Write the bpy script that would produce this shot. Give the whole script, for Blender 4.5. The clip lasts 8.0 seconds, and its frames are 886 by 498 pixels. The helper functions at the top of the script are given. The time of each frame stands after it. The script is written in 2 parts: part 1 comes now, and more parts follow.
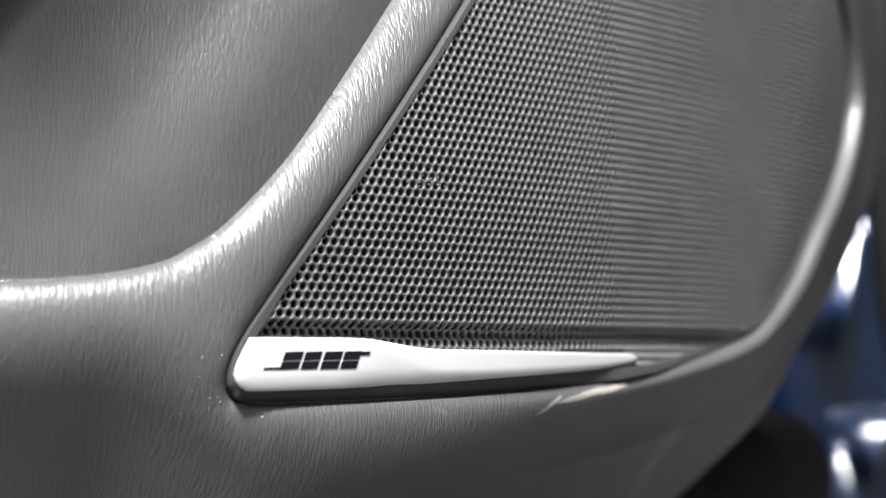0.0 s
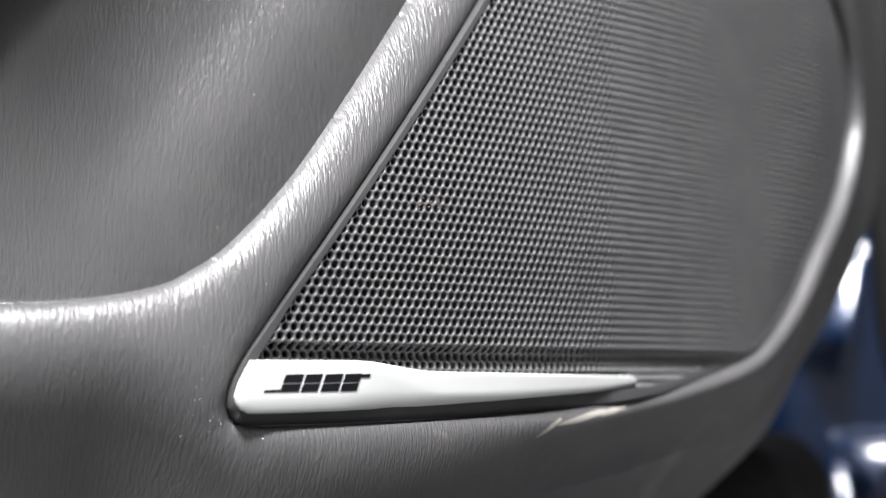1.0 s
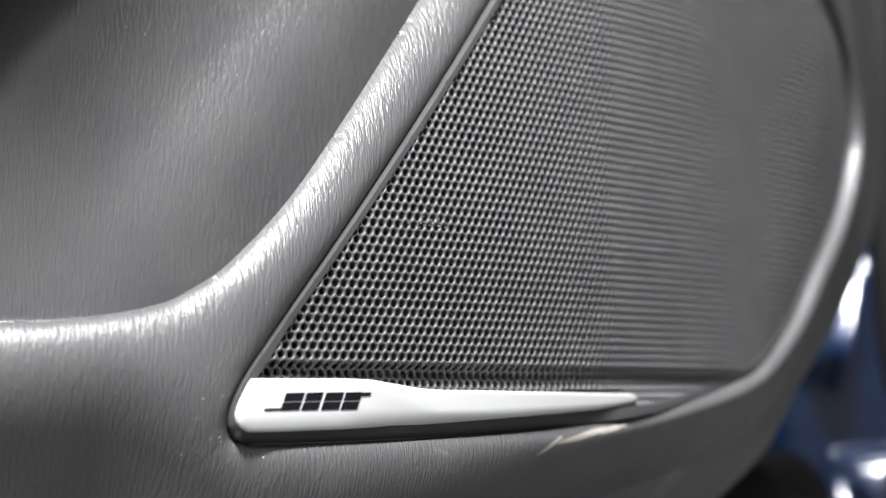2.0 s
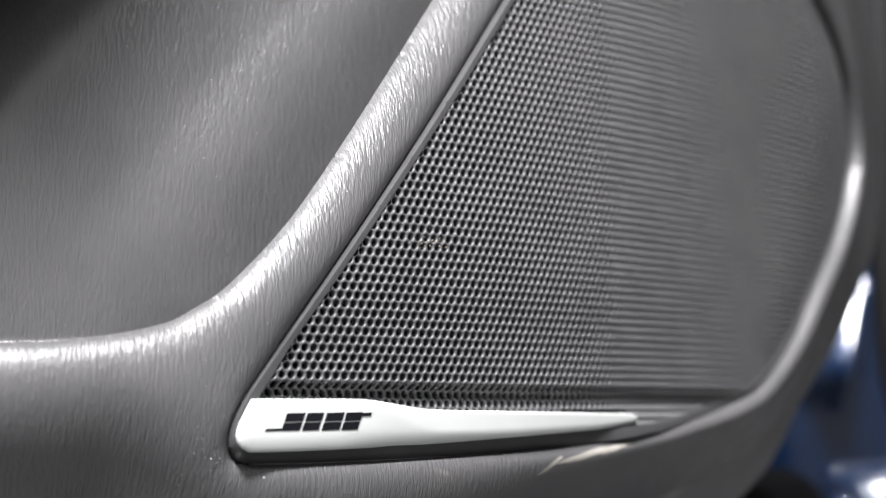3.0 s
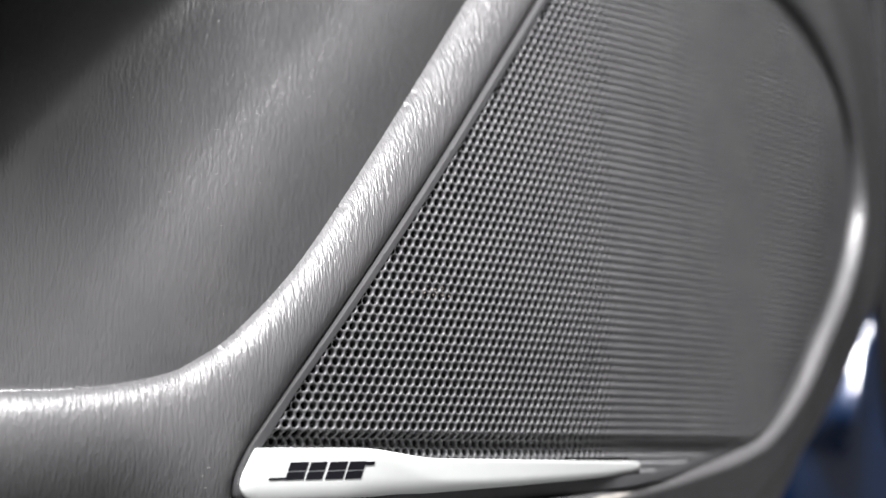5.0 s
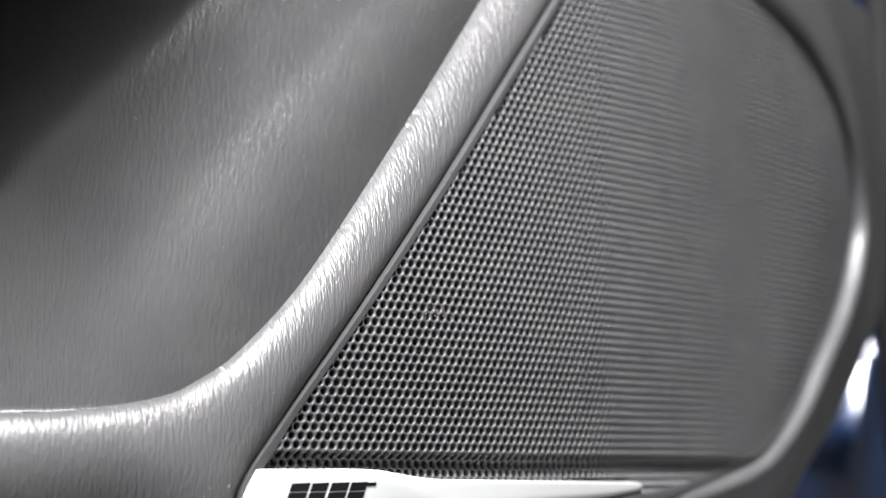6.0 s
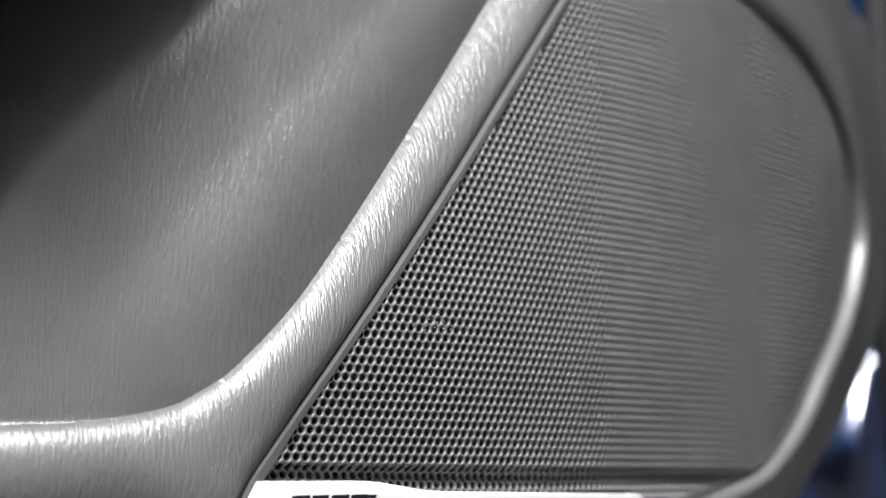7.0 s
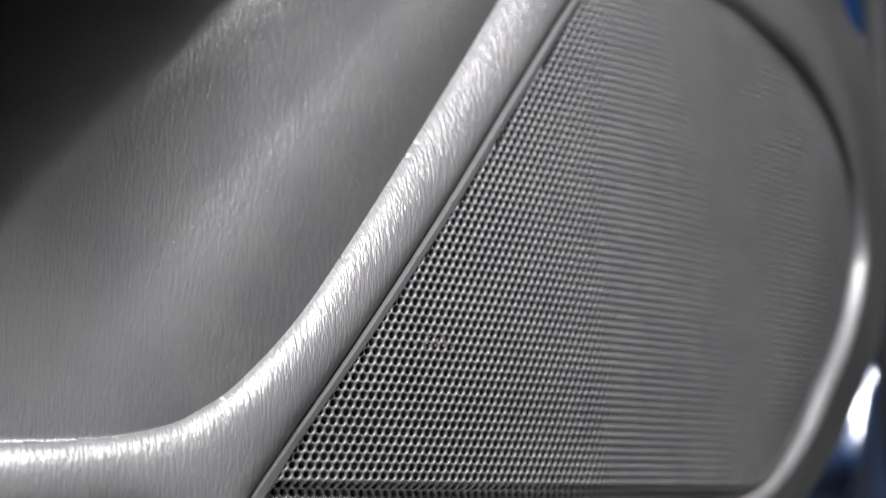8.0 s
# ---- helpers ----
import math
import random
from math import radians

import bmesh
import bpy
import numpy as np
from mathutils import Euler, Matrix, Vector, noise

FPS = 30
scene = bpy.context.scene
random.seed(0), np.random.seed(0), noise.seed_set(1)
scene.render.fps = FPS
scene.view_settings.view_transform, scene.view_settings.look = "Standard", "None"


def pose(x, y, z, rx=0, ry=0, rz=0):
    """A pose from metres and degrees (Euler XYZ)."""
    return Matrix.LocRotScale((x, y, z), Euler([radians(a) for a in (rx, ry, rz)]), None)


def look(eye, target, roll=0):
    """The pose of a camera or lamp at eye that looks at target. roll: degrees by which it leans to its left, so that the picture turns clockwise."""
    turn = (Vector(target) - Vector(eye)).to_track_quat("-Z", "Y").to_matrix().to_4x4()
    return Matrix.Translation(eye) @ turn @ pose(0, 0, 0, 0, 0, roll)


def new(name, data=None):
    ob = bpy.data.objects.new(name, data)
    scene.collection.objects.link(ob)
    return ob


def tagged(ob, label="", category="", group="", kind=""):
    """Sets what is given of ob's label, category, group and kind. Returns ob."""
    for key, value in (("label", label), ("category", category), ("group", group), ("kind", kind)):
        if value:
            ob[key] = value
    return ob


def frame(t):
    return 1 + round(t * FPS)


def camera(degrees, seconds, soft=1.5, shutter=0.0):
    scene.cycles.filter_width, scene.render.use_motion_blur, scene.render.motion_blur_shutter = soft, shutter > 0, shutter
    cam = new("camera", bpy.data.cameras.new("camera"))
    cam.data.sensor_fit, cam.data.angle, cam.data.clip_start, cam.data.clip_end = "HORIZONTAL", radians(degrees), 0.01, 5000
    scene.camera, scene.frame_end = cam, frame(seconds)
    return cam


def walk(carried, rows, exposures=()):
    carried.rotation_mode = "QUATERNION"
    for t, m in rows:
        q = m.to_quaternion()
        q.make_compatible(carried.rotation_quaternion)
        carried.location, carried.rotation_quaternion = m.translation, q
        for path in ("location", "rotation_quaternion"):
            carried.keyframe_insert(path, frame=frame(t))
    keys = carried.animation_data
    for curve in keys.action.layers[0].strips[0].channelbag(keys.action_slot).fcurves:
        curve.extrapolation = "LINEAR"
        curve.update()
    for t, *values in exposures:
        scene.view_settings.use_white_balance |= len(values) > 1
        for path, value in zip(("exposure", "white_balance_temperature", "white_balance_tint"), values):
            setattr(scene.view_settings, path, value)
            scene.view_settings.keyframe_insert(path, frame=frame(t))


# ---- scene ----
cam = camera(23.93, 8.0)
cam.data.dof.use_dof = True
cam.data.dof.focus_distance = 0.452
cam.data.dof.aperture_fstop = 9.0

EYE = Vector((0.0, 0.0, 0.55))
# seconds, then x, y, z in mm from the first place, then yaw, pitch, roll in degrees
PATH = [
    (0.0, 0.00, 0.00, 0.00, 0.000, 0.000, 0.0),
    (0.5, 0.18, -0.52, 0.45, 0.027, 0.267, -0.02),
    (1.0, 0.32, -0.98, 0.85, 0.047, 0.510, -0.02),
    (1.5, 0.48, -1.38, 1.18, 0.070, 0.727, -0.02),
    (3.0, 0.86, -2.76, 2.30, 0.140, 1.387, -0.02),
    (3.5, 1.02, -3.29, 2.74, 0.162, 1.666, -0.03),
    (4.0, 1.19, -3.85, 3.24, 0.192, 1.930, -0.02),
    (4.5, 1.37, -4.44, 3.72, 0.254, 2.217, -0.02),
    (6.0, 1.84, -5.90, 4.93, 0.388, 2.971, -0.03),
    (6.5, 1.97, -6.20, 5.21, 0.406, 3.145, -0.03),
    (7.0, 2.05, -6.40, 5.40, 0.416, 3.245, -0.02),
    (7.5, 2.15, -6.68, 5.62, 0.430, 3.390, -0.02),
    (8.0, 2.40, -7.05, 6.05, 0.470, 3.640, 0.00),
]
walk(cam, [(t, pose(EYE.x + x / 1000, EYE.y + y / 1000, EYE.z + z / 1000, 90 + pitch, roll, yaw))
           for t, x, y, z, yaw, pitch, roll in PATH])

# ---- light ----
SUN_FROM = Vector((-0.18, -0.54, 0.82)).normalized()
world = bpy.data.worlds.new("world")
scene.world = world
world.use_nodes = True
wt = world.node_tree
sky = wt.nodes.new("ShaderNodeTexSky")
sky.sky_type = "NISHITA"
sky.sun_disc = False
sky.sun_elevation = math.asin(SUN_FROM.z)
sky.sun_rotation = math.atan2(SUN_FROM.x, SUN_FROM.y)
sky.dust_density = 4.0
veil = wt.nodes.new("ShaderNodeHueSaturation")      # a hazy, nearly white sky
veil.inputs["Saturation"].default_value = 0.2
wt.links.new(sky.outputs[0], veil.inputs["Color"])
wt.nodes["Background"].inputs["Strength"].default_value = 0.042
wt.links.new(veil.outputs[0], wt.nodes["Background"].inputs["Color"])
sun = new("sun", bpy.data.lights.new("sun", "SUN"))
sun.data.energy = 5.0
sun.data.angle = radians(16)
sun.data.color = (1.0, 0.984, 0.995)
sun.matrix_world = look(SUN_FROM * 5, (0, 0, 0))
scene.view_settings.exposure = 2.0


# ---- materials ----
class Mat:
    """A node material with a Principled shader and a few short cuts."""

    def __init__(self, name, color, rough, metal=0.0, spec=0.5):
        self.m = bpy.data.materials.new(name)
        self.m.use_nodes = True
        self.t = self.m.node_tree
        self.b = self.t.nodes["Principled BSDF"]
        self.b.inputs["Base Color"].default_value = (*color, 1)
        self.b.inputs["Roughness"].default_value = rough
        self.b.inputs["Metallic"].default_value = metal
        self.b.inputs["Specular IOR Level"].default_value = spec
        self.coord = None

    def node(self, kind, **values):
        n = self.t.nodes.new(kind)
        for k, v in values.items():
            n.inputs[k].default_value = v
        return n

    def link(self, a, b):
        self.t.links.new(a, b)

    def place(self, scale=(1, 1, 1), rot=(0, 0, 0)):
        if self.coord is None:
            self.coord = self.t.nodes.new("ShaderNodeTexCoord")
        mp = self.node("ShaderNodeMapping", Scale=scale, Rotation=rot)
        self.link(self.coord.outputs["Object"], mp.inputs["Vector"])
        return mp.outputs[0]

    def noise(self, size, detail=3.0, scale=(1, 1, 1), rough=0.55, distort=0.0, rot=(0, 0, 0)):
        n = self.node("ShaderNodeTexNoise", Scale=1.0 / size, Detail=detail, Roughness=rough, Distortion=distort)
        self.link(self.place(scale, rot), n.inputs["Vector"])
        return n.outputs["Fac"]

    def ramp(self, fac, stops):
        r = self.t.nodes.new("ShaderNodeValToRGB")
        e = r.color_ramp.elements
        while len(e) < len(stops):
            e.new(0.5)
        for el, (p, c) in zip(e, stops):
            el.position = p
            el.color = (*c, 1) if isinstance(c, tuple) else (c, c, c, 1)
        self.link(fac, r.inputs[0])
        return r.outputs[0]

    def math(self, op, a, b):
        n = self.t.nodes.new("ShaderNodeMath")
        n.operation = op
        for i, v in enumerate((a, b)):
            if isinstance(v, (int, float)):
                n.inputs[i].default_value = v
            else:
                self.link(v, n.inputs[i])
        return n.outputs[0]

    def bump(self, height, depth, strength=1.0):
        n = self.node("ShaderNodeBump", Strength=strength, Distance=depth)
        self.link(height, n.inputs["Height"])
        self.link(n.outputs[0], self.b.inputs["Normal"])

    def color(self, sock):
        self.link(sock, self.b.inputs["Base Color"])

    def rough(self, sock):
        self.link(sock, self.b.inputs["Roughness"])


def trim_material():
    """Moulded dark grey plastic with an upright leather grain."""
    m = Mat("grained_plastic", (0.06, 0.06, 0.062), 0.45, 0.0, 0.46)
    coord = m.t.nodes.new("ShaderNodeTexCoord")

    def laid(kind, wide, high, turn=0.0, **values):
        lean = m.node("ShaderNodeMapping", Rotation=(0, 0, radians(turn)))
        place = m.node("ShaderNodeMapping", Scale=(1 / wide, 1 / high, 1))
        m.link(coord.outputs["UV"], lean.inputs["Vector"])
        m.link(lean.outputs[0], place.inputs["Vector"])
        n = m.node(kind, Scale=1.0, **values)
        m.link(place.outputs[0], n.inputs["Vector"])
        return n

    wave = laid("ShaderNodeTexNoise", 0.72, 4.6, 2, Detail=0.0, Distortion=0.25)
    strand = laid("ShaderNodeTexNoise", 0.35, 1.7, 3, Detail=0.0, Distortion=0.3)
    pebble = laid("ShaderNodeTexVoronoi", 0.3, 0.36, 20, Randomness=0.9)
    speck = laid("ShaderNodeTexNoise", 0.15, 0.18, 0, Detail=1.0)
    wave.noise_dimensions = strand.noise_dimensions = speck.noise_dimensions = pebble.voronoi_dimensions = "2D"
    worn = m.noise(0.012, 3)
    bead = m.math("MULTIPLY", m.math("POWER", pebble.outputs["Distance"], 2.0), -0.5)
    grain = m.math("ADD", m.math("MULTIPLY", strand.outputs["Fac"], 1.25), m.math("MULTIPLY", speck.outputs["Fac"], 0.1))
    grain = m.math("ADD", grain, m.math("MULTIPLY", wave.outputs["Fac"], 1.25))
    m.bump(m.math("ADD", grain, bead), 0.00008, 1.0)
    base = m.ramp(m.noise(0.02, 4), [(0.3, (0.055, 0.055, 0.057)), (0.7, (0.068, 0.067, 0.068))])
    mottle = laid("ShaderNodeTexNoise", 1.6, 2.4, 30, Detail=4.0, Roughness=0.7)
    mottle.noise_dimensions = "2D"
    ragged = m.ramp(mottle.outputs["Fac"], [(0.36, 0.0), (0.62, 1.0)])
    # rubbed, dusty smears: middle, half length and width in mm, lean, strength
    for mid, half, lean, much in (((110, -47), (14, 7.0), 62, 0.6), ((105, -58), (9, 8.0), 78, 0.5), ((127, -41), (6, 3.0), 80, 0.4),
                                  ((-0.5, -35.6), (3.5, 0.9), -20, 0.4), ((-23.8, 18.2), (2.3, 0.8), 52, 0.5), ((62, -33.6), (16, 1.0), 8, 0.35)):
        spot = m.node("ShaderNodeMapping", Location=(*mid, 0), Rotation=(0, 0, radians(lean)), Scale=(*half, 1))
        spot.vector_type = "TEXTURE"
        m.link(coord.outputs["UV"], spot.inputs["Vector"])
        size = m.t.nodes.new("ShaderNodeVectorMath")
        size.operation = "LENGTH"
        m.link(spot.outputs[0], size.inputs[0])
        fade = m.ramp(size.outputs["Value"], [(0.15, much), (1.0, 0.0)])
        mix = m.t.nodes.new("ShaderNodeMixRGB")
        mix.inputs[2].default_value = (0.2, 0.19, 0.175, 1)
        m.link(m.math("MULTIPLY", fade, ragged), mix.inputs[0])
        m.link(base, mix.inputs[1])
        base = mix.outputs[0]
    m.color(base)
    m.rough(m.ramp(worn, [(0.3, 0.32), (0.7, 0.39)]))
    return m.m


def grille_material():
    m = Mat("grille_plastic", (0.065, 0.065, 0.068), 0.43, 0.0, 0.4)
    m.bump(m.noise(0.0004, 2), 0.00004, 0.5)
    m.color(m.ramp(m.noise(0.01, 4), [(0.3, (0.053, 0.053, 0.056)), (0.7, (0.068, 0.068, 0.07))]))
    return m.m


def plain(name, color, rough, metal=0.0, grain=0.0006, depth=0.00003, vary=0.12, coat=0.0):
    m = Mat(name, color, rough, metal)
    lo = tuple(c * (1 - vary) for c in color)
    hi = tuple(min(1, c * (1 + vary)) for c in color)
    m.color(m.ramp(m.noise(grain * 18, 4), [(0.3, lo), (0.7, hi)]))
    m.rough(m.ramp(m.noise(grain * 7, 3), [(0.3, rough * 0.9), (0.7, min(1, rough * 1.12))]))
    m.bump(m.noise(grain, 3), depth, 0.6)
    m.b.inputs["Coat Weight"].default_value = coat
    m.b.inputs["Coat Roughness"].default_value = 0.04
    return m.m


TRIM = trim_material()
GRILLE = grille_material()
FRAME = plain("frame_plastic", (0.024, 0.024, 0.0255), 0.6)
SILVER = plain("satin_silver", (0.53, 0.545, 0.535), 0.34, 0.25, 0.0003, 0.000001, 0.02)
LOGO = plain("black_print", (0.004, 0.004, 0.006), 0.6)
LOGO.node_tree.nodes["Principled BSDF"].inputs["Specular IOR Level"].default_value = 0.12
BLUE = plain("blue_paint", (0.0016, 0.012, 0.043), 0.35, 0.2, 0.0008, 0.000005, 0.15, 0.8)
BLUE.node_tree.nodes["Principled BSDF"].inputs["Specular IOR Level"].default_value = 0.25
# Rubber below its own black: the seal's shadow is put into the colour
SHADE_RUBBER = plain("shade_black_rubber", (0.007, 0.007, 0.0075), 0.75)
SHADE_RUBBER.node_tree.nodes["Principled BSDF"].inputs["Specular IOR Level"].default_value = 0.2
SCUFF = plain("scuffed_plastic", (0.22, 0.21, 0.19), 0.7)
GRIT = plain("dry_dirt", (0.2, 0.165, 0.135), 0.85)
LINT = plain("pale_lint", (0.6, 0.58, 0.55), 0.9)
CABIN = plain("dark_cabin_trim", (0.03, 0.03, 0.031), 0.7, 0.0, 0.004, 0.0005)
ASPHALT = plain("asphalt", (0.038, 0.038, 0.038), 0.9, 0.0, 0.012, 0.004, 0.3)

# ---- the door's form: s runs along the panel, z up, n out of it; millimetres ----
_x = np.linspace(-0.6, 0.6, 6001)
_y = 0.4565 + 0.909 * _x + 3.965 * _x ** 2
_far = _x > 0.16           # past the panel's end the door runs on straight
_y = np.where(_far, np.interp(0.16, _x, _y) + (_x - 0.16) * (0.909 + 2 * 3.965 * 0.16), _y)
_near = _x < -0.105
_y = np.where(_near, np.interp(-0.105, _x, _y) + (_x + 0.105) * (0.909 - 2 * 3.965 * 0.105), _y)
_s = np.concatenate([[0], np.cumsum(np.hypot(np.diff(_x), np.diff(_y)))])
_s = (_s - np.interp(0.0, _x, _s)) * 1000
_tx = np.gradient(_x, _s / 1000)
_ty = np.gradient(_y, _s / 1000)


def ramp_up(v, soft):
    """0 below, v above, with a soft bend."""
    return soft * np.logaddexp(0, v / soft)


def straighter(s, z):
    """By what share of its distance the upper door lies farther off than its foot."""
    return (0.015 + 0.0005 * ramp_up(80 - np.maximum(s, -20), 15)) * (np.clip(z, 0, 120) / 95) ** 1.7


def on_door(s, z, n, back=0.0, deep=0.0):
    """World places of points at s, z, n (mm, arrays), set back into the door's hollow by back and, farther from the eye, by deep.
    Higher up the door bends less along its length than at its foot."""
    s, z, n, back, deep = (np.asarray(v, float) for v in (s, z, n, back, deep))
    tx, ty = np.interp(s, _s, _tx), np.interp(s, _s, _ty)
    x = np.interp(s, _s, _x) + (ty * n + 0.10 * back) / 1000
    y = np.interp(s, _s, _y) - (tx * n - back) / 1000
    place = np.stack([x, y, EYE.z + (z - 0.16 * np.clip(back, 0, 15)) / 1000 + 0 * x], -1)
    away = place - np.array(EYE)
    far = np.sqrt((away ** 2).sum(-1))
    return np.array(EYE) + away * (1 + straighter(s, z) + deep / 1000 / far)[..., None]


def spline(points, steps=8, closed=True):
    """A smooth line through a few control points."""
    p = np.array(points, float)
    k = len(p)
    out = []
    for i in range(k if closed else k - 1):
        if closed:
            a, b, c, d = p[i - 1], p[i], p[(i + 1) % k], p[(i + 2) % k]
        else:
            a, b, c, d = p[max(i - 1, 0)], p[i], p[i + 1], p[min(i + 2, k - 1)]
        for j in range(steps):
            t = j / steps
            out.append(0.5 * (2 * b + (c - a) * t + (2 * a - 5 * b + 4 * c - d) * t * t + (3 * b - a - 3 * c + d) * t ** 3))
    if not closed:
        out.append(p[-1])
    return np.array(out)


def distance(s, z, line, closed=True):
    """Unsigned distance to a line, and the side (cross product) at its nearest piece."""
    best = np.full(s.shape, 1e9)
    side = np.zeros(s.shape)
    k = len(line)
    for i in range(k if closed else k - 1):
        a, b = line[i], line[(i + 1) % k]
        d = b - a
        l2 = max(d @ d, 1e-9)
        t = np.clip(((s - a[0]) * d[0] + (z - a[1]) * d[1]) / l2, 0, 1)
        if not closed and i == 0:
            t = np.minimum(((s - a[0]) * d[0] + (z - a[1]) * d[1]) / l2, 1)
        if not closed and i == k - 2:
            t = np.maximum(((s - a[0]) * d[0] + (z - a[1]) * d[1]) / l2, 0)
        q = np.hypot(s - a[0] - t * d[0], z - a[1] - t * d[1])
        near = q < best
        best = np.where(near, q, best)
        side = np.where(near, np.sign(d[0] * (z - a[1]) - d[1] * (s - a[0])), side)
    return best, side


def inside(s, z, line):
    r = np.zeros(s.shape, bool)
    k = len(line)
    for i in range(k):
        (x0, y0), (x1, y1) = line[i], line[(i + 1) % k]
        if y0 != y1:
            r ^= ((y0 > z) != (y1 > z)) & (s < (x1 - x0) * (z - y0) / (y1 - y0) + x0)
    return r


def signed(s, z, line):
    """Distance to a closed line, positive outside."""
    d, _ = distance(s, z, line)
    return np.where(inside(s, z, line), -d, d)


def side_of(s, z, line, corners):
    """Distance to an open line, positive on the side away from the given corners, which close it round."""
    d, _ = distance(s, z, line, False)
    return np.where(inside(s, z, np.concatenate([line, np.array(corners, float)])), -d, d)


POCKET_SIDE = ((122, 500), (-500, 500), (-500, -6.8))
OUTER_SIDE = ((-60, -500), (600, -500), (600, 500), (150, 500))


def smooth(a, b, v):
    t = np.clip((v - a) / (b - a), 0, 1)
    return t * t * (3 - 2 * t)


# outline of the speaker opening, edge of the pocket, outer edge of the trim
OPENING = spline([(-53.4, -28.9), (-50.8, -31.5), (-40, -32.1), (-13.5, -32.4), (11.4, -32.5), (40.5, -32.3), (64.6, -31.4),
                  (94.5, -29.2), (130, -24.8), (150, -18.8), (170, -8.2), (187, 4.8), (205, 18.2), (217.5, 31.5),
                  (223.5, 44), (221, 57), (212.5, 70.5), (197.5, 83), (178.5, 93.2), (159.5, 99.6), (138.5, 104),
                  (117, 107.6), (86, 109.5), (60, 107.5), (46, 99), (22.8, 72.6), (-1.7, 42.4), (-26.1, 12.4), (-46, -12.0),
                  (-51.3, -19.3), (-53.5, -24.5)])
POCKET = spline([(-300, -6.8), (-123.9, -6.5), (-100.3, -6.3), (-88.4, -5.8), (-76.3, -4.5), (-66.3, -2.4), (-60.7, 0.2), (-54.5, 3.7),
                 (-48, 9.1), (-41, 15.7), (-33.9, 23.5), (-23.4, 36.6), (-9.1, 54.6), (22.5, 94.2), (70.6, 155), (120.6, 220)], closed=False)
OUTER = spline([(190, 240), (206, 165), (221, 133), (242, 126), (251, 114), (261, 96.3), (277, 69), (285, 30), (274, 5), (238, -20),
                (215, -32), (195, -42), (177, -57.5), (158, -71), (138, -84), (110, -100), (62, -122), (10, -140), (-60, -155)], closed=False)


def trim_height(s, z):
    """How far the trim stands out at s, z, with its distance from the outer edge."""
    d_open = signed(s, z, OPENING)
    d_pocket = side_of(s, z, POCKET, POCKET_SIDE)
    d_pocket = np.where(np.abs(d_pocket) < 0.46, 0.0, d_pocket)
    d_out = side_of(s, z, OUTER, OUTER_SIDE)
    far = smooth(-20, 110, s) * (1 - 0.7 * smooth(10, 110, z))
    out = np.maximum(d_open, 0)
    foot = smooth(-22, -30, z) * smooth(-54, -42, s)
    n = -(1.7 + 0.6 * smooth(-16, 0, z) * smooth(70, 40, s) - 0.8 * foot) * (1 - far) * np.exp(-out / (2.2 + 0.8 * foot))
    n = n - far * ((1.2 - 0.7 * smooth(-20, 35, z)) * (1 - 0.5 * foot * smooth(140, 90, s)) * ramp_up(1.9 - 0.5 * smooth(-28, -10, z) - 0.7 * smooth(5, 45, z) - out, 0.4)
                   + 0.5 * ramp_up(np.minimum(out, 20) - 2.4, 0.6))
    n = n + 1.3 * foot * smooth(130, 70, s) * (1 - np.exp(-out / 2.5)) * np.exp(-out / 14)
    n = n - 9.0 * smooth(0, -1.6, d_open)
    start = 7 + 26 * smooth(-82, -26, s)
    low = ramp_up(-start - z, 3.0)
    n = n - 0.62 * np.where(low < 22, low ** 2 / 44, low - 11)
    rim = np.clip(1 - (d_out - 8) / 8, 0, 2.0)
    n = n - 13 * rim ** 2.2
    q = np.maximum(-d_pocket, 0)
    flat = smooth(-40, -78, s)
    edge, top = np.maximum(d_pocket, 0), smooth(15, 80, z)
    n = n - (4.8 + 1.2 * top) * np.exp(-edge / (4.1 + 2.0 * top + 0.4 * flat)) - 0.6 * np.exp(-edge / 0.5)
    w = (z - s) / 1.4142
    side = smooth(-118, -52, s)
    back = (36 * (1 - np.exp(-q / 0.15)) - (0.12 + 0.18 * side) * q
            + (0.59 * ramp_up(w - 66, 4) - 0.13 * ramp_up(w - 82, 1.2)) * side)
    back = np.where(d_pocket < 0, back, 0)
    # the hollow runs on under an added, unseen lip that shades its top left
    deep = (22 * (1 - np.exp(-q / 0.4)) - 450 * straighter(s, z) + 2.2 * ramp_up(w - 114, 4) - 2.2 * ramp_up(w - 165, 1)
            - 52 * ramp_up(w - 165, 0.8) + 52 * ramp_up(w - 168, 0.8))
    back = np.stack([back, np.where(d_pocket < 0, deep, 0)])
    return n, back, d_out


def mesh_of(name, verts, faces, material, shade=True):
    me = bpy.data.meshes.new(name)
    me.from_pydata(np.asarray(verts).reshape(-1, 3).tolist(), [], faces)
    me.materials.append(material)
    if shade:
        me.polygons.foreach_set("use_smooth", [True] * len(me.polygons))
    me.update()
    return me


def part(name, me, parent, label=""):
    ob = new(name, me)
    ob.parent = parent
    return tagged(ob, label) if label else ob


def sheet(name, s, z, n, material, keep, back=(0.0, 0.0)):
    """A curved sheet over the grid s, z that stands out by n."""
    idx = np.arange(s.size).reshape(s.shape)
    quads = np.stack([idx[:-1, :-1], idx[:-1, 1:], idx[1:, 1:], idx[1:, :-1]], -1)[keep[:-1, :-1]]
    return mesh_of(name, on_door(s, z, n, *back), quads.reshape(-1, 4).tolist(), material)


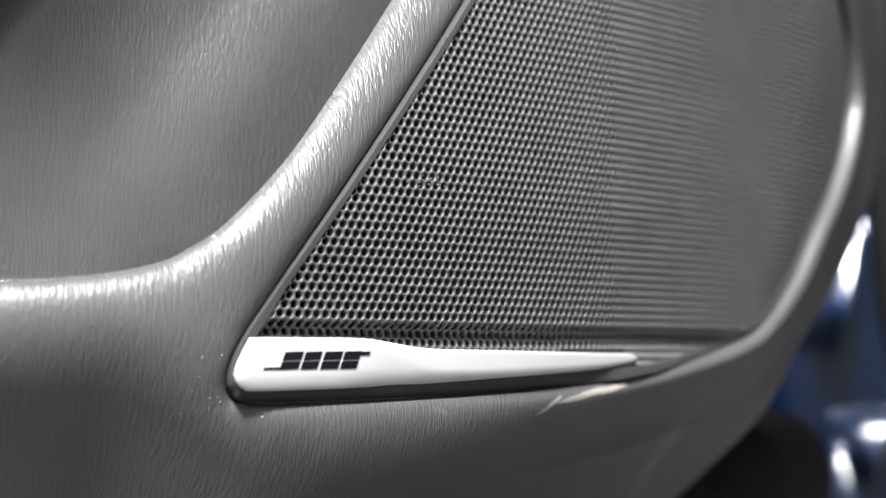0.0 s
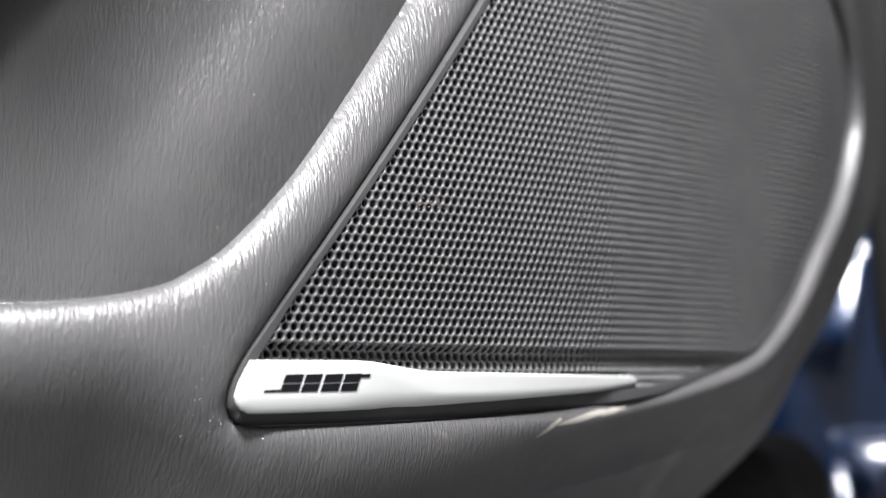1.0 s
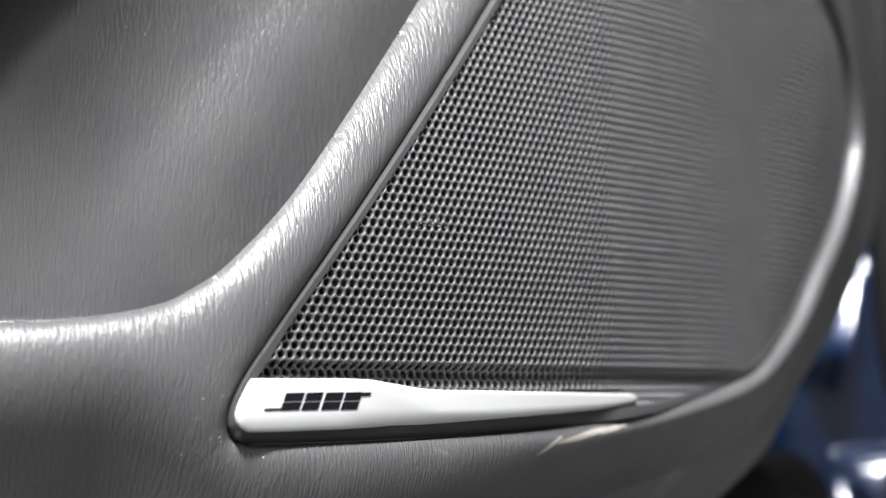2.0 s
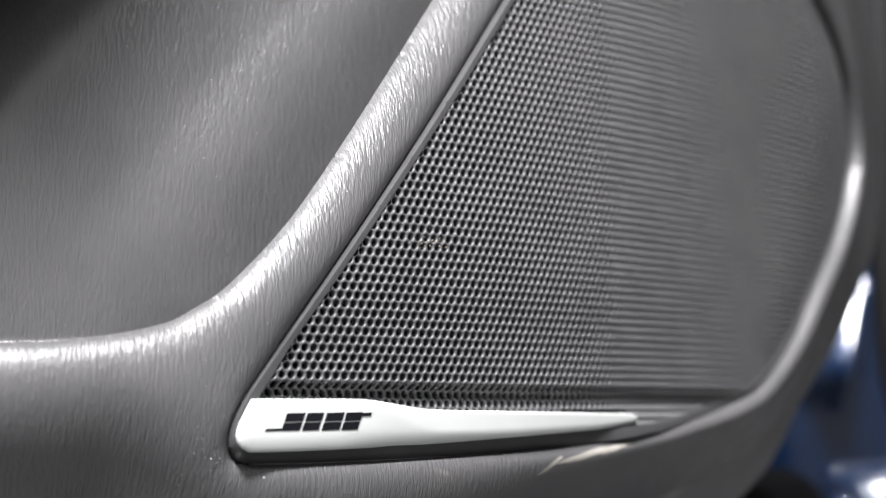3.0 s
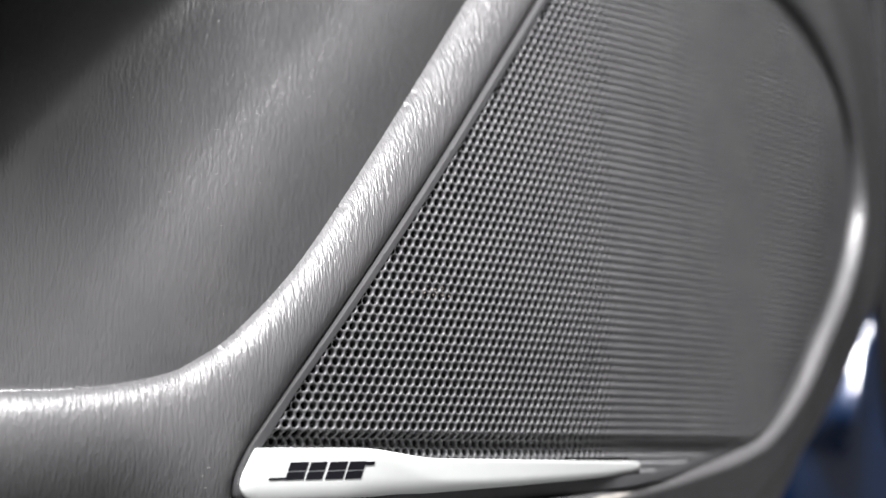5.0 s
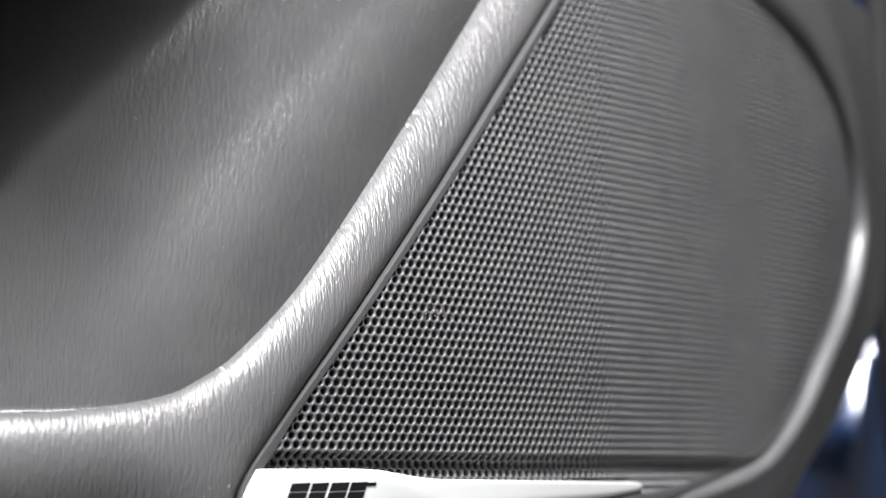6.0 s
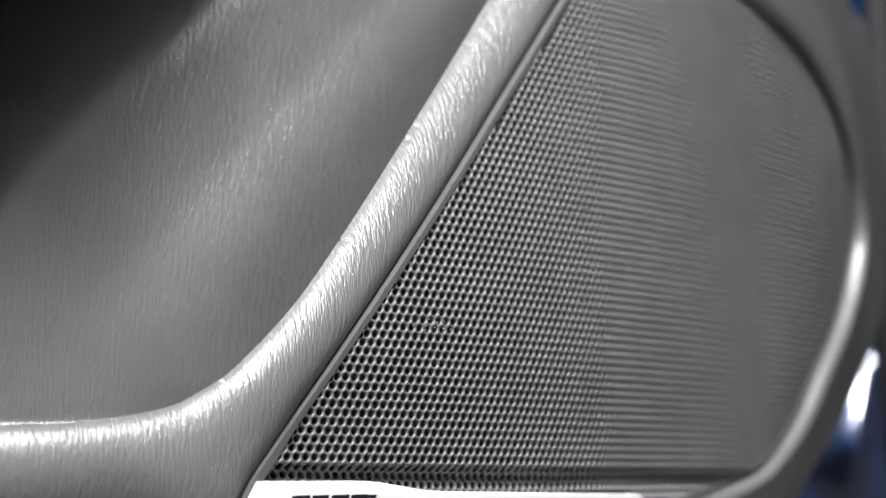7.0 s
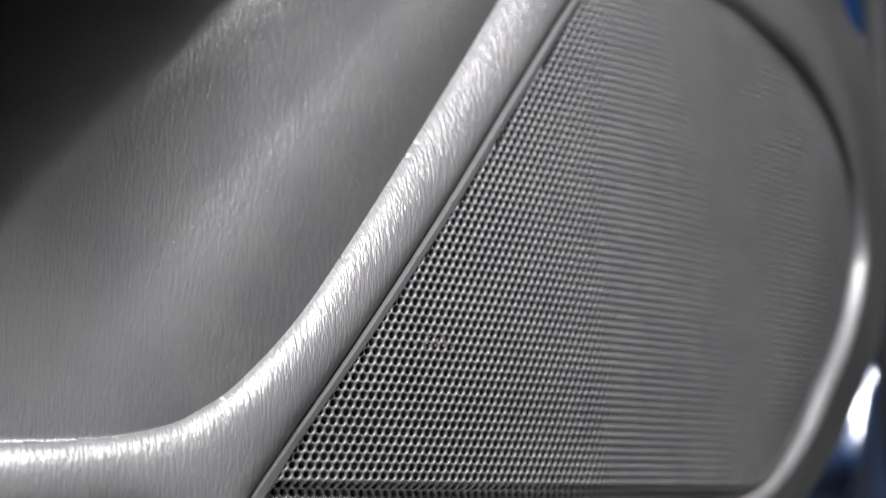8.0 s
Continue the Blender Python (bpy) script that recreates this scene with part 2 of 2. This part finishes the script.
def loft(name, rings, material, closed=True, cap=False):
    """A skin over rings of points (k rings of m points, in world places)."""
    rings = np.asarray(rings)
    k, m, _ = rings.shape
    idx = np.arange(k * m).reshape(k, m)
    last = m if closed else m - 1
    faces = [(int(idx[i, j]), int(idx[i, (j + 1) % m]), int(idx[i + 1, (j + 1) % m]), int(idx[i + 1, j]))
             for i in range(k - 1) for j in range(last)]
    if cap:
        faces.append(tuple(int(v) for v in idx[-1]))
    return mesh_of(name, rings, faces, material)


def inset(line, d):
    """The closed line (run anticlockwise) moved inwards by d."""
    t = np.roll(line, -1, 0) - np.roll(line, 1, 0)
    t /= np.maximum(np.hypot(t[:, 0], t[:, 1])[:, None], 1e-9)
    return line + np.stack([-t[:, 1], t[:, 0]], -1) * d


def axis(*runs):
    return np.unique(np.round(np.concatenate([np.arange(a, b, c) for a, b, c in runs]), 3))


# ---- setting ----
g = bmesh.new()
bmesh.ops.create_grid(g, x_segments=40, y_segments=40, size=300)
me = bpy.data.meshes.new("ground")
g.to_mesh(me)
me.materials.append(ASPHALT)
ground = tagged(new("ground", me), "rough dark grey asphalt ground under the open door", "ground", kind="structure")

# ---- the door ----
car_door = tagged(new("car_door"), "open blue car door with dark grained plastic trim and speaker", "car door")

ss = axis((-300, -134, 6), (-134, 286, 0.6))
zz = axis((-140, -70, 4), (-70, 127, 0.6), (127, 222, 5))
S, Z = np.meshgrid(ss, zz)
d = side_of(S, Z, POCKET, POCKET_SIDE)            # let the mesh run along the pocket's edge
gz, gs = np.gradient(d, zz, ss)
near = np.abs(d) < 0.45
S, Z = np.where(near, S - d * gs, S), np.where(near, Z - d * gz, Z)
N, BACK, D_OUT = trim_height(S, Z)
trim_panel = part("trim_panel", sheet("trim_panel", S, Z, N, TRIM, (D_OUT > -5), BACK), car_door,
                  "dark grey plastic door trim with leather grain")
uv = trim_panel.data.uv_layers.new(name="grain")      # s and z in mm, for the grain
loops = np.empty(len(trim_panel.data.loops), np.int32)
trim_panel.data.loops.foreach_get("vertex_index", loops)
uv.data.foreach_set("uv", np.stack([S.ravel()[loops], Z.ravel()[loops]], -1).ravel())
trim_panel.data.set_sharp_from_angle(angle=radians(48))

# ---- speaker grille ----
PITCH = 2.2
ROW_TILT = -0.040


def grille_height(s, z):
    """The grille bends in under a crease above the badge and falls away at its far end."""
    crease = -15.9 - 0.040 * s
    deep = np.clip(1.6 + 0.018 * (s + 46), 1.2, 4.5)
    v = crease - z
    n = -0.4 - (2.4 - 1.5 * smooth(-10, 80, s)) * smooth(0, 1, v / deep) + 0.30 * np.maximum(0, v - deep)
    rim = np.zeros(np.shape(s))
    far = np.asarray(s) > 130
    rim[far] = 0.6 * smooth(130, 190, s[far]) * np.exp(-distance(s[far], z[far], OPENING)[0] / 7)
    turn = 0.035 * ramp_up(s - 153.5 - 0.635 * z, 4)
    return n - rim - turn - 2.4 * smooth(10, 160, s) * (1 - 0.6 * smooth(10, 110, z))


def frame_width(line):
    """The frame is narrow along the slanting side and hidden along the far top."""
    s, z = line[:, 0], line[:, 1]
    return ((1 - 0.34 * smooth(-14, -4, z) * smooth(75, 55, s)) * (1 - 0.7 * smooth(60, 85, s) * smooth(0, 30, z))
            + 0.55 * smooth(-25.5, -28.5, z) * smooth(85, 50, s))


def even_holes(u, h):
    """Where on the door (s, z) the holes lie that are u along it and h up, in true millimetres."""
    s, z = np.linspace(-80, 260, 341), np.linspace(-60, 140, 201)
    S2, Z2 = np.meshgrid(s, z)
    p = on_door(S2, Z2, 0.0) * 1000
    step = np.sqrt((np.diff(p[..., :2], axis=1) ** 2).sum(-1))
    long = np.concatenate([np.zeros((len(z), 1)), np.cumsum(step, 1)], 1)
    long = long - long[:, 40:41] - 40                   # true length along the door, alike at s = -40
    high = p[..., 2] - EYE.z * 1000

    def read(table, a, b):
        i, j = np.clip(a + 80, 0, 339.99), np.clip(b + 60, 0, 199.99)
        i0, j0 = i.astype(int), j.astype(int)
        fi, fj = i - i0, j - j0
        return (table[j0, i0] * (1 - fi) + table[j0, i0 + 1] * fi) * (1 - fj) + (table[j0 + 1, i0] * (1 - fi) + table[j0 + 1, i0 + 1] * fi) * fj

    a, b = u.copy(), h.copy()
    for _ in range(14):
        a, b = a + (u - read(long, a, b)), b + (h - read(high, a, b))
    return a, b


def grille_mesh():
    limit = inset(OPENING, (2.3 * frame_width(OPENING))[:, None])
    rows = int(150 / (PITCH * 0.866))
    cs, cz = [], []
    for r in range(rows):
        for c in range(int(290 / PITCH)):
            u = -62 + (c + 0.5 * (r % 2)) * PITCH
            cs.append(u)
            cz.append(-34 + r * PITCH * 0.866 + ROW_TILT * u)
    cs, cz = even_holes(np.array(cs), np.array(cz))
    ok = ((signed(cs, cz, limit) < 0.5) & ((cz > -24.2) | (cs > 66))) | ((cs > 70) & (cz < 0) & (signed(cs, cz, OPENING) < -0.7))
    cs, cz = cs[ok], cz[ok]
    k = 12
    a = np.radians(np.arange(k) * 30 + 30)
    hexr = np.where(np.arange(k) % 2 == 0, PITCH / math.sqrt(3), PITCH / 2)
    rings = [(hexr, 0.0), (np.full(k, 0.466 * PITCH), 0.0), (np.full(k, 0.44 * PITCH), -0.035), (np.full(k, 0.39 * PITCH), -0.17),
             (np.full(k, 0.37 * PITCH), -0.32), (np.full(k, 0.365 * PITCH), -1.6)]
    vs, vz, vn = [], [], []
    for rad, dn in rings:
        s = cs[:, None] + rad * np.cos(a)
        z = cz[:, None] + rad * np.sin(a)
        vs.append(s), vz.append(z), vn.append(grille_height(s, z) + dn)
    v = on_door(np.stack(vs, 1), np.stack(vz, 1), np.stack(vn, 1))
    cells, levels = v.shape[0], len(rings)
    idx = np.arange(cells * levels * k).reshape(cells, levels, k)
    nxt = np.roll(idx, -1, 2)
    quads = np.stack([idx[:, :-1], nxt[:, :-1], nxt[:, 1:], idx[:, 1:]], -1).reshape(-1, 4)
    return mesh_of("speaker_grille", v, quads.tolist(), GRILLE)


speaker_grille = part("speaker_grille", grille_mesh(), car_door, "dark grey perforated speaker grille with round holes")


def frame_mesh():
    rings = []
    for d, n in ((0.2, -4.0), (0.2, -0.46), (0.25, -0.40), (1.2, -0.35), (2.1, -0.35), (2.3, -0.5), (2.4, -0.9), (2.4, -3.5)):
        l = inset(OPENING, (d * frame_width(OPENING))[:, None])
        level = grille_height(l[:, 0], np.maximum(l[:, 1], -15 - 0.04 * l[:, 0]))
        drop = level + (grille_height(l[:, 0], l[:, 1]) + 0.15 - level) * smooth(50, 68, l[:, 0]) + 0.4 + (0.5 + 0.8 * smooth(10, 45, l[:, 1])) * smooth(110, 180, l[:, 0])
        tilt = 0.55 * (2.4 - d) * smooth(-27, -30, l[:, 1]) * smooth(60, 30, l[:, 0])
        rings.append(on_door(l[:, 0], l[:, 1], n + drop - tilt))
    me = loft("grille_frame", rings, FRAME)
    me.set_sharp_from_angle(angle=radians(30))
    return me


part("grille_frame", frame_mesh(), speaker_grille, "smooth black plastic edge")

# dark hollow behind the holes
hollow = inset(OPENING, 0.3)
under = grille_height(hollow[:, 0], hollow[:, 1]) - 2.0
part("speaker_cloth", loft("speaker_cloth", [on_door(hollow[:, 0], hollow[:, 1], under), on_door(hollow[:, 0], hollow[:, 1], under - 5),
                                             on_door(*(inset(OPENING, 8.0).T), under - 6.5)], SHADE_RUBBER, cap=True),
     speaker_grille, "black cloth behind the grille")

# ---- badge ----
BADGE_TOP = spline([(-52.9, -25.6), (-52.2, -23.2), (-49.7, -18.7), (-48.6, -18.15), (-38, -18.4), (-22.5, -18.9), (-15, -20.0), (-4, -21.6),
                    (20.5, -22.9), (60, -25.0), (66.5, -25.3), (69.2, -25.9), (69.9, -26.6)], 8, False)
BADGE_LOW = spline([(-52.9, -25.6), (-52.3, -27.3), (-50.6, -28.6), (-46, -29.15), (-13.5, -29.3), (20.5, -28.9), (51.5, -28.5), (66, -27.75),
                    (69, -27.3), (69.9, -26.6)], 8, False)


BADGE_LINE = np.concatenate([BADGE_TOP, BADGE_LOW[-2:0:-1]])


def badge_height(s, z):
    """Nearly flat, turned down a little towards its lower edge."""
    top, low = np.interp(s, BADGE_TOP[:, 0], BADGE_TOP[:, 1]), np.interp(s, BADGE_LOW[:, 0], BADGE_LOW[:, 1])
    tall = np.maximum(top - low, 0.4)
    v = np.clip((z - low) / tall, 0, 1)
    edge, _ = distance(s, z, BADGE_LINE)
    bend = low + tall * np.interp(s, (-22, -14, -8, -3, 20, 50, 70), (0.9, 0.72, 0.52, 0.36, 0.17, 0.1, 0.05))
    lens = 0.16 * ramp_up(bend - z, 0.25) * smooth(-30, -4, s)
    return 0.95 - 0.8 * smooth(20, 70, s) - lens - 0.20 * tall * np.clip(0.42 - v, 0, 1) ** 2 / 0.42 - 0.2 * np.exp(-edge / 0.2)


def badge_mesh():
    """A thin moulded plate: its face, and a skirt round it."""
    turn = 1 - np.cos(np.linspace(0.01, math.pi / 2, 40))
    s = np.unique(np.concatenate([-52.9 + 7 * turn, np.linspace(-46, 64, 150), 69.9 - 6 * turn]))
    v = np.array([0, 0, 0.012, 0.03, 0.06, 0.1, 0.15, 0.2, 0.27, 0.35, 0.42, 0.5, 0.6, 0.7, 0.8, 0.88, 0.94, 0.97, 0.988, 1, 1])
    sink = np.zeros(len(v))
    sink[0] = sink[-1] = 2.2
    top, low = np.interp(s, BADGE_TOP[:, 0], BADGE_TOP[:, 1]), np.interp(s, BADGE_LOW[:, 0], BADGE_LOW[:, 1])
    rows = []
    for f, d in zip(v, sink):
        z = low + (top - low) * f
        rows.append(on_door(s, z, badge_height(s, z) - d))
    return loft("badge", rows, SILVER, closed=False)


part("badge", badge_mesh(), speaker_grille, "satin silver badge with a black emblem")


def slab(name, outlines, material, thick=0.14):
    """Flat plates with the given outlines (s, z), lying on the badge."""
    verts, faces = [], []
    for o in outlines:
        o = np.array(o, float)
        b = badge_height(o[:, 0], o[:, 1])
        top, low = on_door(o[:, 0], o[:, 1], b + thick), on_door(o[:, 0], o[:, 1], b - 0.1)
        k0, k = len(verts), len(o)
        verts += top.tolist() + low.tolist()
        faces.append(tuple(range(k0, k0 + k)))
        faces += [(k0 + i, k0 + (i + 1) % k, k0 + k + (i + 1) % k, k0 + k + i) for i in range(k)]
    return mesh_of(name, verts, faces, material, False)


def slant(s0, s1, z0, z1, lean=0.35):
    return [(s0, z0), (s1, z0), (s1 + lean * (z1 - z0), z1), (s0 + lean * (z1 - z0), z1)]


plates = [slant(-46.9, -40.9, -24.75, -24.25, 0.4)]
for s0, s1 in ((-43.2, -38.9), (-38.3, -34.4), (-33.6, -29.3), (-28.7, -24.6)):       # four blocks, each of two bars
    lift = -0.022 * (s0 + 41)
    plates += [slant(s0, s1, -24.85 + lift, -23.25 + lift, 0.4), slant(s0 + 0.72, s1 + 0.72, -23.0 + lift, -21.25 + lift, 0.4)]
plates.append(slant(-24.0, -21.2, -22.4, -21.7, 0.4))
part("emblem", slab("emblem", plates, LOGO), speaker_grille, "black slanted emblem plates")

# ---- wear: scuffs under the speaker, lint and dust ----


def patch_mesh(name, mid, half, lean, seed, material, lift=0.05):
    """A thin ragged film that follows the trim, half its length and height given."""
    rnd = random.Random(seed)
    k, rings = 40, 6
    rag = [1 + rnd.uniform(-0.28, 0.28) for _ in range(k)]
    rag = [(rag[i - 1] + 2 * rag[i] + rag[(i + 1) % k]) / 4 for i in range(k)]
    c, d = math.cos(radians(lean)), math.sin(radians(lean))
    s, z = [mid[0]], [mid[1]]
    for r in range(1, rings + 1):
        for i in range(k):
            a = 2 * math.pi * i / k
            u, v = half[0] * rag[i] * r / rings * math.cos(a), half[1] * rag[i] * r / rings * math.sin(a)
            s.append(mid[0] + u * c - v * d)
            z.append(mid[1] + u * d + v * c)
    s, z = np.array(s), np.array(z)
    n, back, _ = trim_height(s, z)
    faces = [(0, 1 + i, 1 + (i + 1) % k) for i in range(k)]
    for r in range(rings - 1):
        a, b = 1 + r * k, 1 + (r + 1) * k
        faces += [(a + i, b + i, b + (i + 1) % k, a + (i + 1) % k) for i in range(k)]
    return mesh_of(name, on_door(s, z, n + lift, *back), faces, material)


for i, (mid, half, lean) in enumerate((((34.5, -36.2), (4.6, 0.55), 26), ((49, -34.2), (12, 0.75), 7), ((60, -33.4), (5, 0.5), 9))):
    part("scuff_mark", patch_mesh("scuff_mark", mid, half, lean, 11 + i, SCUFF, 0.05), trim_panel, "pale scuff in the plastic")


def lint_mesh(count, seed):
    """Specks of dust, strewn over the trim."""
    rnd = random.Random(seed)
    verts, faces = [], []
    spots = [(rnd.gauss(-58, 4), rnd.gauss(-29.5, 3.5), rnd.uniform(0.05, 0.13)) for _ in range(34)]
    spots += [(rnd.uniform(-100, 0), rnd.uniform(-45, 80), rnd.uniform(0.04, 0.11)) for _ in range(count)]
    spots += [(-33, 36, 0.1), (-62, 12, 0.1), (-44, 22, 0.09), (-30, 35.5, 0.08), (-25.6, 25.3, 0.12), (-46, -34.4, 0.18)]
    s0, z0 = np.array([p[0] for p in spots]), np.array([p[1] for p in spots])
    n0, b0, _ = trim_height(s0, z0)
    dist = signed(s0, z0, OPENING)
    edge, _ = distance(s0, z0, POCKET, False)
    for (s, z, r), n, b, d, e in zip(spots, n0, b0.T, dist, edge):
        if d < 1.5 or e < 2.5:
            continue
        k = len(verts)
        a = rnd.uniform(0, 6.28)
        ds = [r * rnd.uniform(0.6, 1.5) * math.cos(a + j * 1.2566) for j in range(5)]
        dz = [r * rnd.uniform(0.6, 1.5) * math.sin(a + j * 1.2566) for j in range(5)]
        ring = on_door(s + np.array(ds), z + np.array(dz), np.full(5, n - 0.02), *b)
        top = on_door(s, z, n + 1.1 * r, *b)
        verts += ring.tolist() + [top.tolist()]
        faces += [(k + j, k + (j + 1) % 5, k + 5) for j in range(5)]
    return mesh_of("dust", verts, faces, LINT)


tagged(part("dust", lint_mesh(45, 5), trim_panel, "pale specks of dust and lint"), kind="stuff")



def grit_mesh(seed):
    """Crumbs of dry dirt caught on the grille's webs."""
    rnd = random.Random(seed)
    verts, faces = [], []
    spots = [(rnd.gauss(-5, 3.2), rnd.gauss(14.6, 1.3), rnd.uniform(0.12, 0.3)) for _ in range(26)]
    spots += [(rnd.gauss(127, 1.2), rnd.gauss(-24.2, 0.6), rnd.uniform(0.2, 0.4)) for _ in range(5)]
    spots += [(rnd.uniform(-45, 60), rnd.uniform(-15, 60), rnd.uniform(0.05, 0.1)) for _ in range(14)]
    for s, z, r in spots:
        k = len(verts)
        turns = [j * 1.0472 + rnd.uniform(-0.3, 0.3) for j in range(6)]
        ds = np.array([r * rnd.uniform(0.6, 1.3) * math.cos(a) for a in turns])
        dz = np.array([r * rnd.uniform(0.4, 0.8) * math.sin(a) for a in turns])
        base = float(grille_height(np.array([s]), np.array([z]))[0])
        verts += on_door(s + ds, z + dz, np.full(6, base - 0.03)).tolist() + [on_door(s, z, base + 0.25 * r).tolist()]
        faces += [(k + j, k + (j + 1) % 6, k + 6) for j in range(6)]
    return mesh_of("grit", verts, faces, GRIT)


tagged(part("grit", grit_mesh(8), speaker_grille, "pale brown crumbs of dirt"), kind="stuff")

# ---- the car's body beside the hinge ----
def tube(name, path, radii, material, sides=14):
    """A round bar along a path of world places, with rounded ends."""
    p = [Vector(v) for v in path]
    rings = []
    for i, c in enumerate(p):
        d = (p[min(i + 1, len(p) - 1)] - p[max(i - 1, 0)]).normalized()
        a = d.cross(Vector((0.3, 1, 0.1))).normalized()
        b = d.cross(a)
        r = radii[i]
        rings.append([tuple(c + (a * math.cos(2 * math.pi * j / sides) + b * math.sin(2 * math.pi * j / sides)) * r) for j in range(sides)])
    return loft(name, rings, material, cap=True)


def jamb_mesh():
    """Painted sheet with three swages that lean back, added to mirror sun highlights."""
    xs = np.unique(np.concatenate([np.linspace(0.06, 0.11, 11), np.linspace(0.11, 0.19, 81), np.linspace(0.19, 0.24, 20)]))
    zs = np.unique(np.concatenate([np.linspace(0.0, 0.42, 40), np.linspace(0.42, 0.64, 161), np.linspace(0.64, 1.15, 40)]))
    x, z = np.meshgrid(xs, zs)
    y = 0.80 - 0.18 * (z - 0.52) + 1.6 * np.maximum(0, x - 0.185)
    for cx, cz, rise, lean, r_long, r_wide, long, wide in ((0.1552, 0.5515, 0.572, 16.7, 0.3, 0.017, 0.036, 0.0048),
                                                           (0.1655, 0.4790, 0.5995, 58, 0.12, 0.075, 0.0125, 0.0090),
                                                           (0.1508, 0.4635, 0.612, 4, 0.12, 0.05, 0.0165, 0.0074)):
        c, k = math.cos(radians(lean)), math.sin(radians(lean))
        v = (z - cz) * c + (x - cx) * k
        u = ((x - cx) * c - (z - cz) * k) / np.clip(1 - 0.75 * v / long, 0.4, 1.6)      # wider at its foot
        swage = 0.792 - 0.245 * (x - cx) + rise * (z - cz) + v ** 2 / (2 * r_long) + u ** 2 / (2 * r_wide)
        mix = np.exp(-((v / long) ** 8 + (u / wide) ** 6))
        y = y * (1 - mix) + swage * mix
    idx = np.arange(x.size).reshape(x.shape)
    q = np.stack([idx[:-1, :-1], idx[:-1, 1:], idx[1:, 1:], idx[1:, :-1]], -1).reshape(-1, 4)
    return mesh_of("jamb", np.stack([x, y, z], -1), q.tolist(), BLUE)


car_body = tagged(new("wall_car_body", jamb_mesh()), "glossy blue painted body metal beside the door hinge", "car body", kind="structure")


def gap_sleeve_mesh():
    """Ribbed rubber sleeve, added to fill the dark gap beside the trim."""
    k = 61
    path, radii = [], []
    for i in range(k):
        t = i / (k - 1)
        path.append((0.085 + 0.034 * t, 0.655 + 0.11 * t, 0.476 - 0.005 * math.sin(math.pi * t) - 0.008 * t))
        radii.append(min(0.0225 + 0.0013 * math.cos(t * 2 * math.pi * 11), 0.001 + 0.9 * t))
    return tube("gap_sleeve", path, radii, SHADE_RUBBER, 28)


part("gap_sleeve", gap_sleeve_mesh(), car_door, "added black ribbed rubber sleeve filling the dark gap")
# dark strip added where the jamb only turns away into shade
shade_seal_path = spline([(0.169, 0.74, 0.500), (0.1605, 0.74, 0.520), (0.1570, 0.74, 0.545), (0.1552, 0.74, 0.59), (0.1546, 0.74, 0.64),
                    (0.1535, 0.745, 0.70), (0.152, 0.75, 0.80), (0.15, 0.76, 1.0)], 6, False)
part("shade_seal", tube("shade_seal", shade_seal_path.tolist(), [0.0052] * len(shade_seal_path), SHADE_RUBBER), car_body, "added black rubber strip where the jamb turns into shade")


def cabin_mesh():
    """The car's side beyond the doorway: an added, unseen dark curved wall against sky reflections, with a sill."""
    t = np.linspace(-0.5, 1, 31)
    z = np.array([0.0, 0.2, 0.34, 0.36, 0.40, 0.60, 0.80, 1.00, 1.20, 1.40, 1.46])
    d = np.array([0.0, -0.02, -0.01, 0.10, 0.16, 0.20, 0.22, 0.20, 0.15, 0.06, 0.0])
    T, Z2 = np.meshgrid(t, z)
    depth = np.repeat(d[:, None], len(t), 1)
    x = 0.245 + 0.62 * np.maximum(T, 0) + depth * 0.95
    y = 0.86 - 2.1 * T + depth * 0.30
    idx = np.arange(x.size).reshape(x.shape)
    q = np.stack([idx[:-1, :-1], idx[:-1, 1:], idx[1:, 1:], idx[1:, :-1]], -1).reshape(-1, 4)
    return mesh_of("cabin", np.stack([x, y, Z2], -1), q.tolist(), CABIN)


tagged(new("wall_added_cabin", cabin_mesh()), "added dark wall in place of the unseen cabin side", "cabin wall", kind="structure")
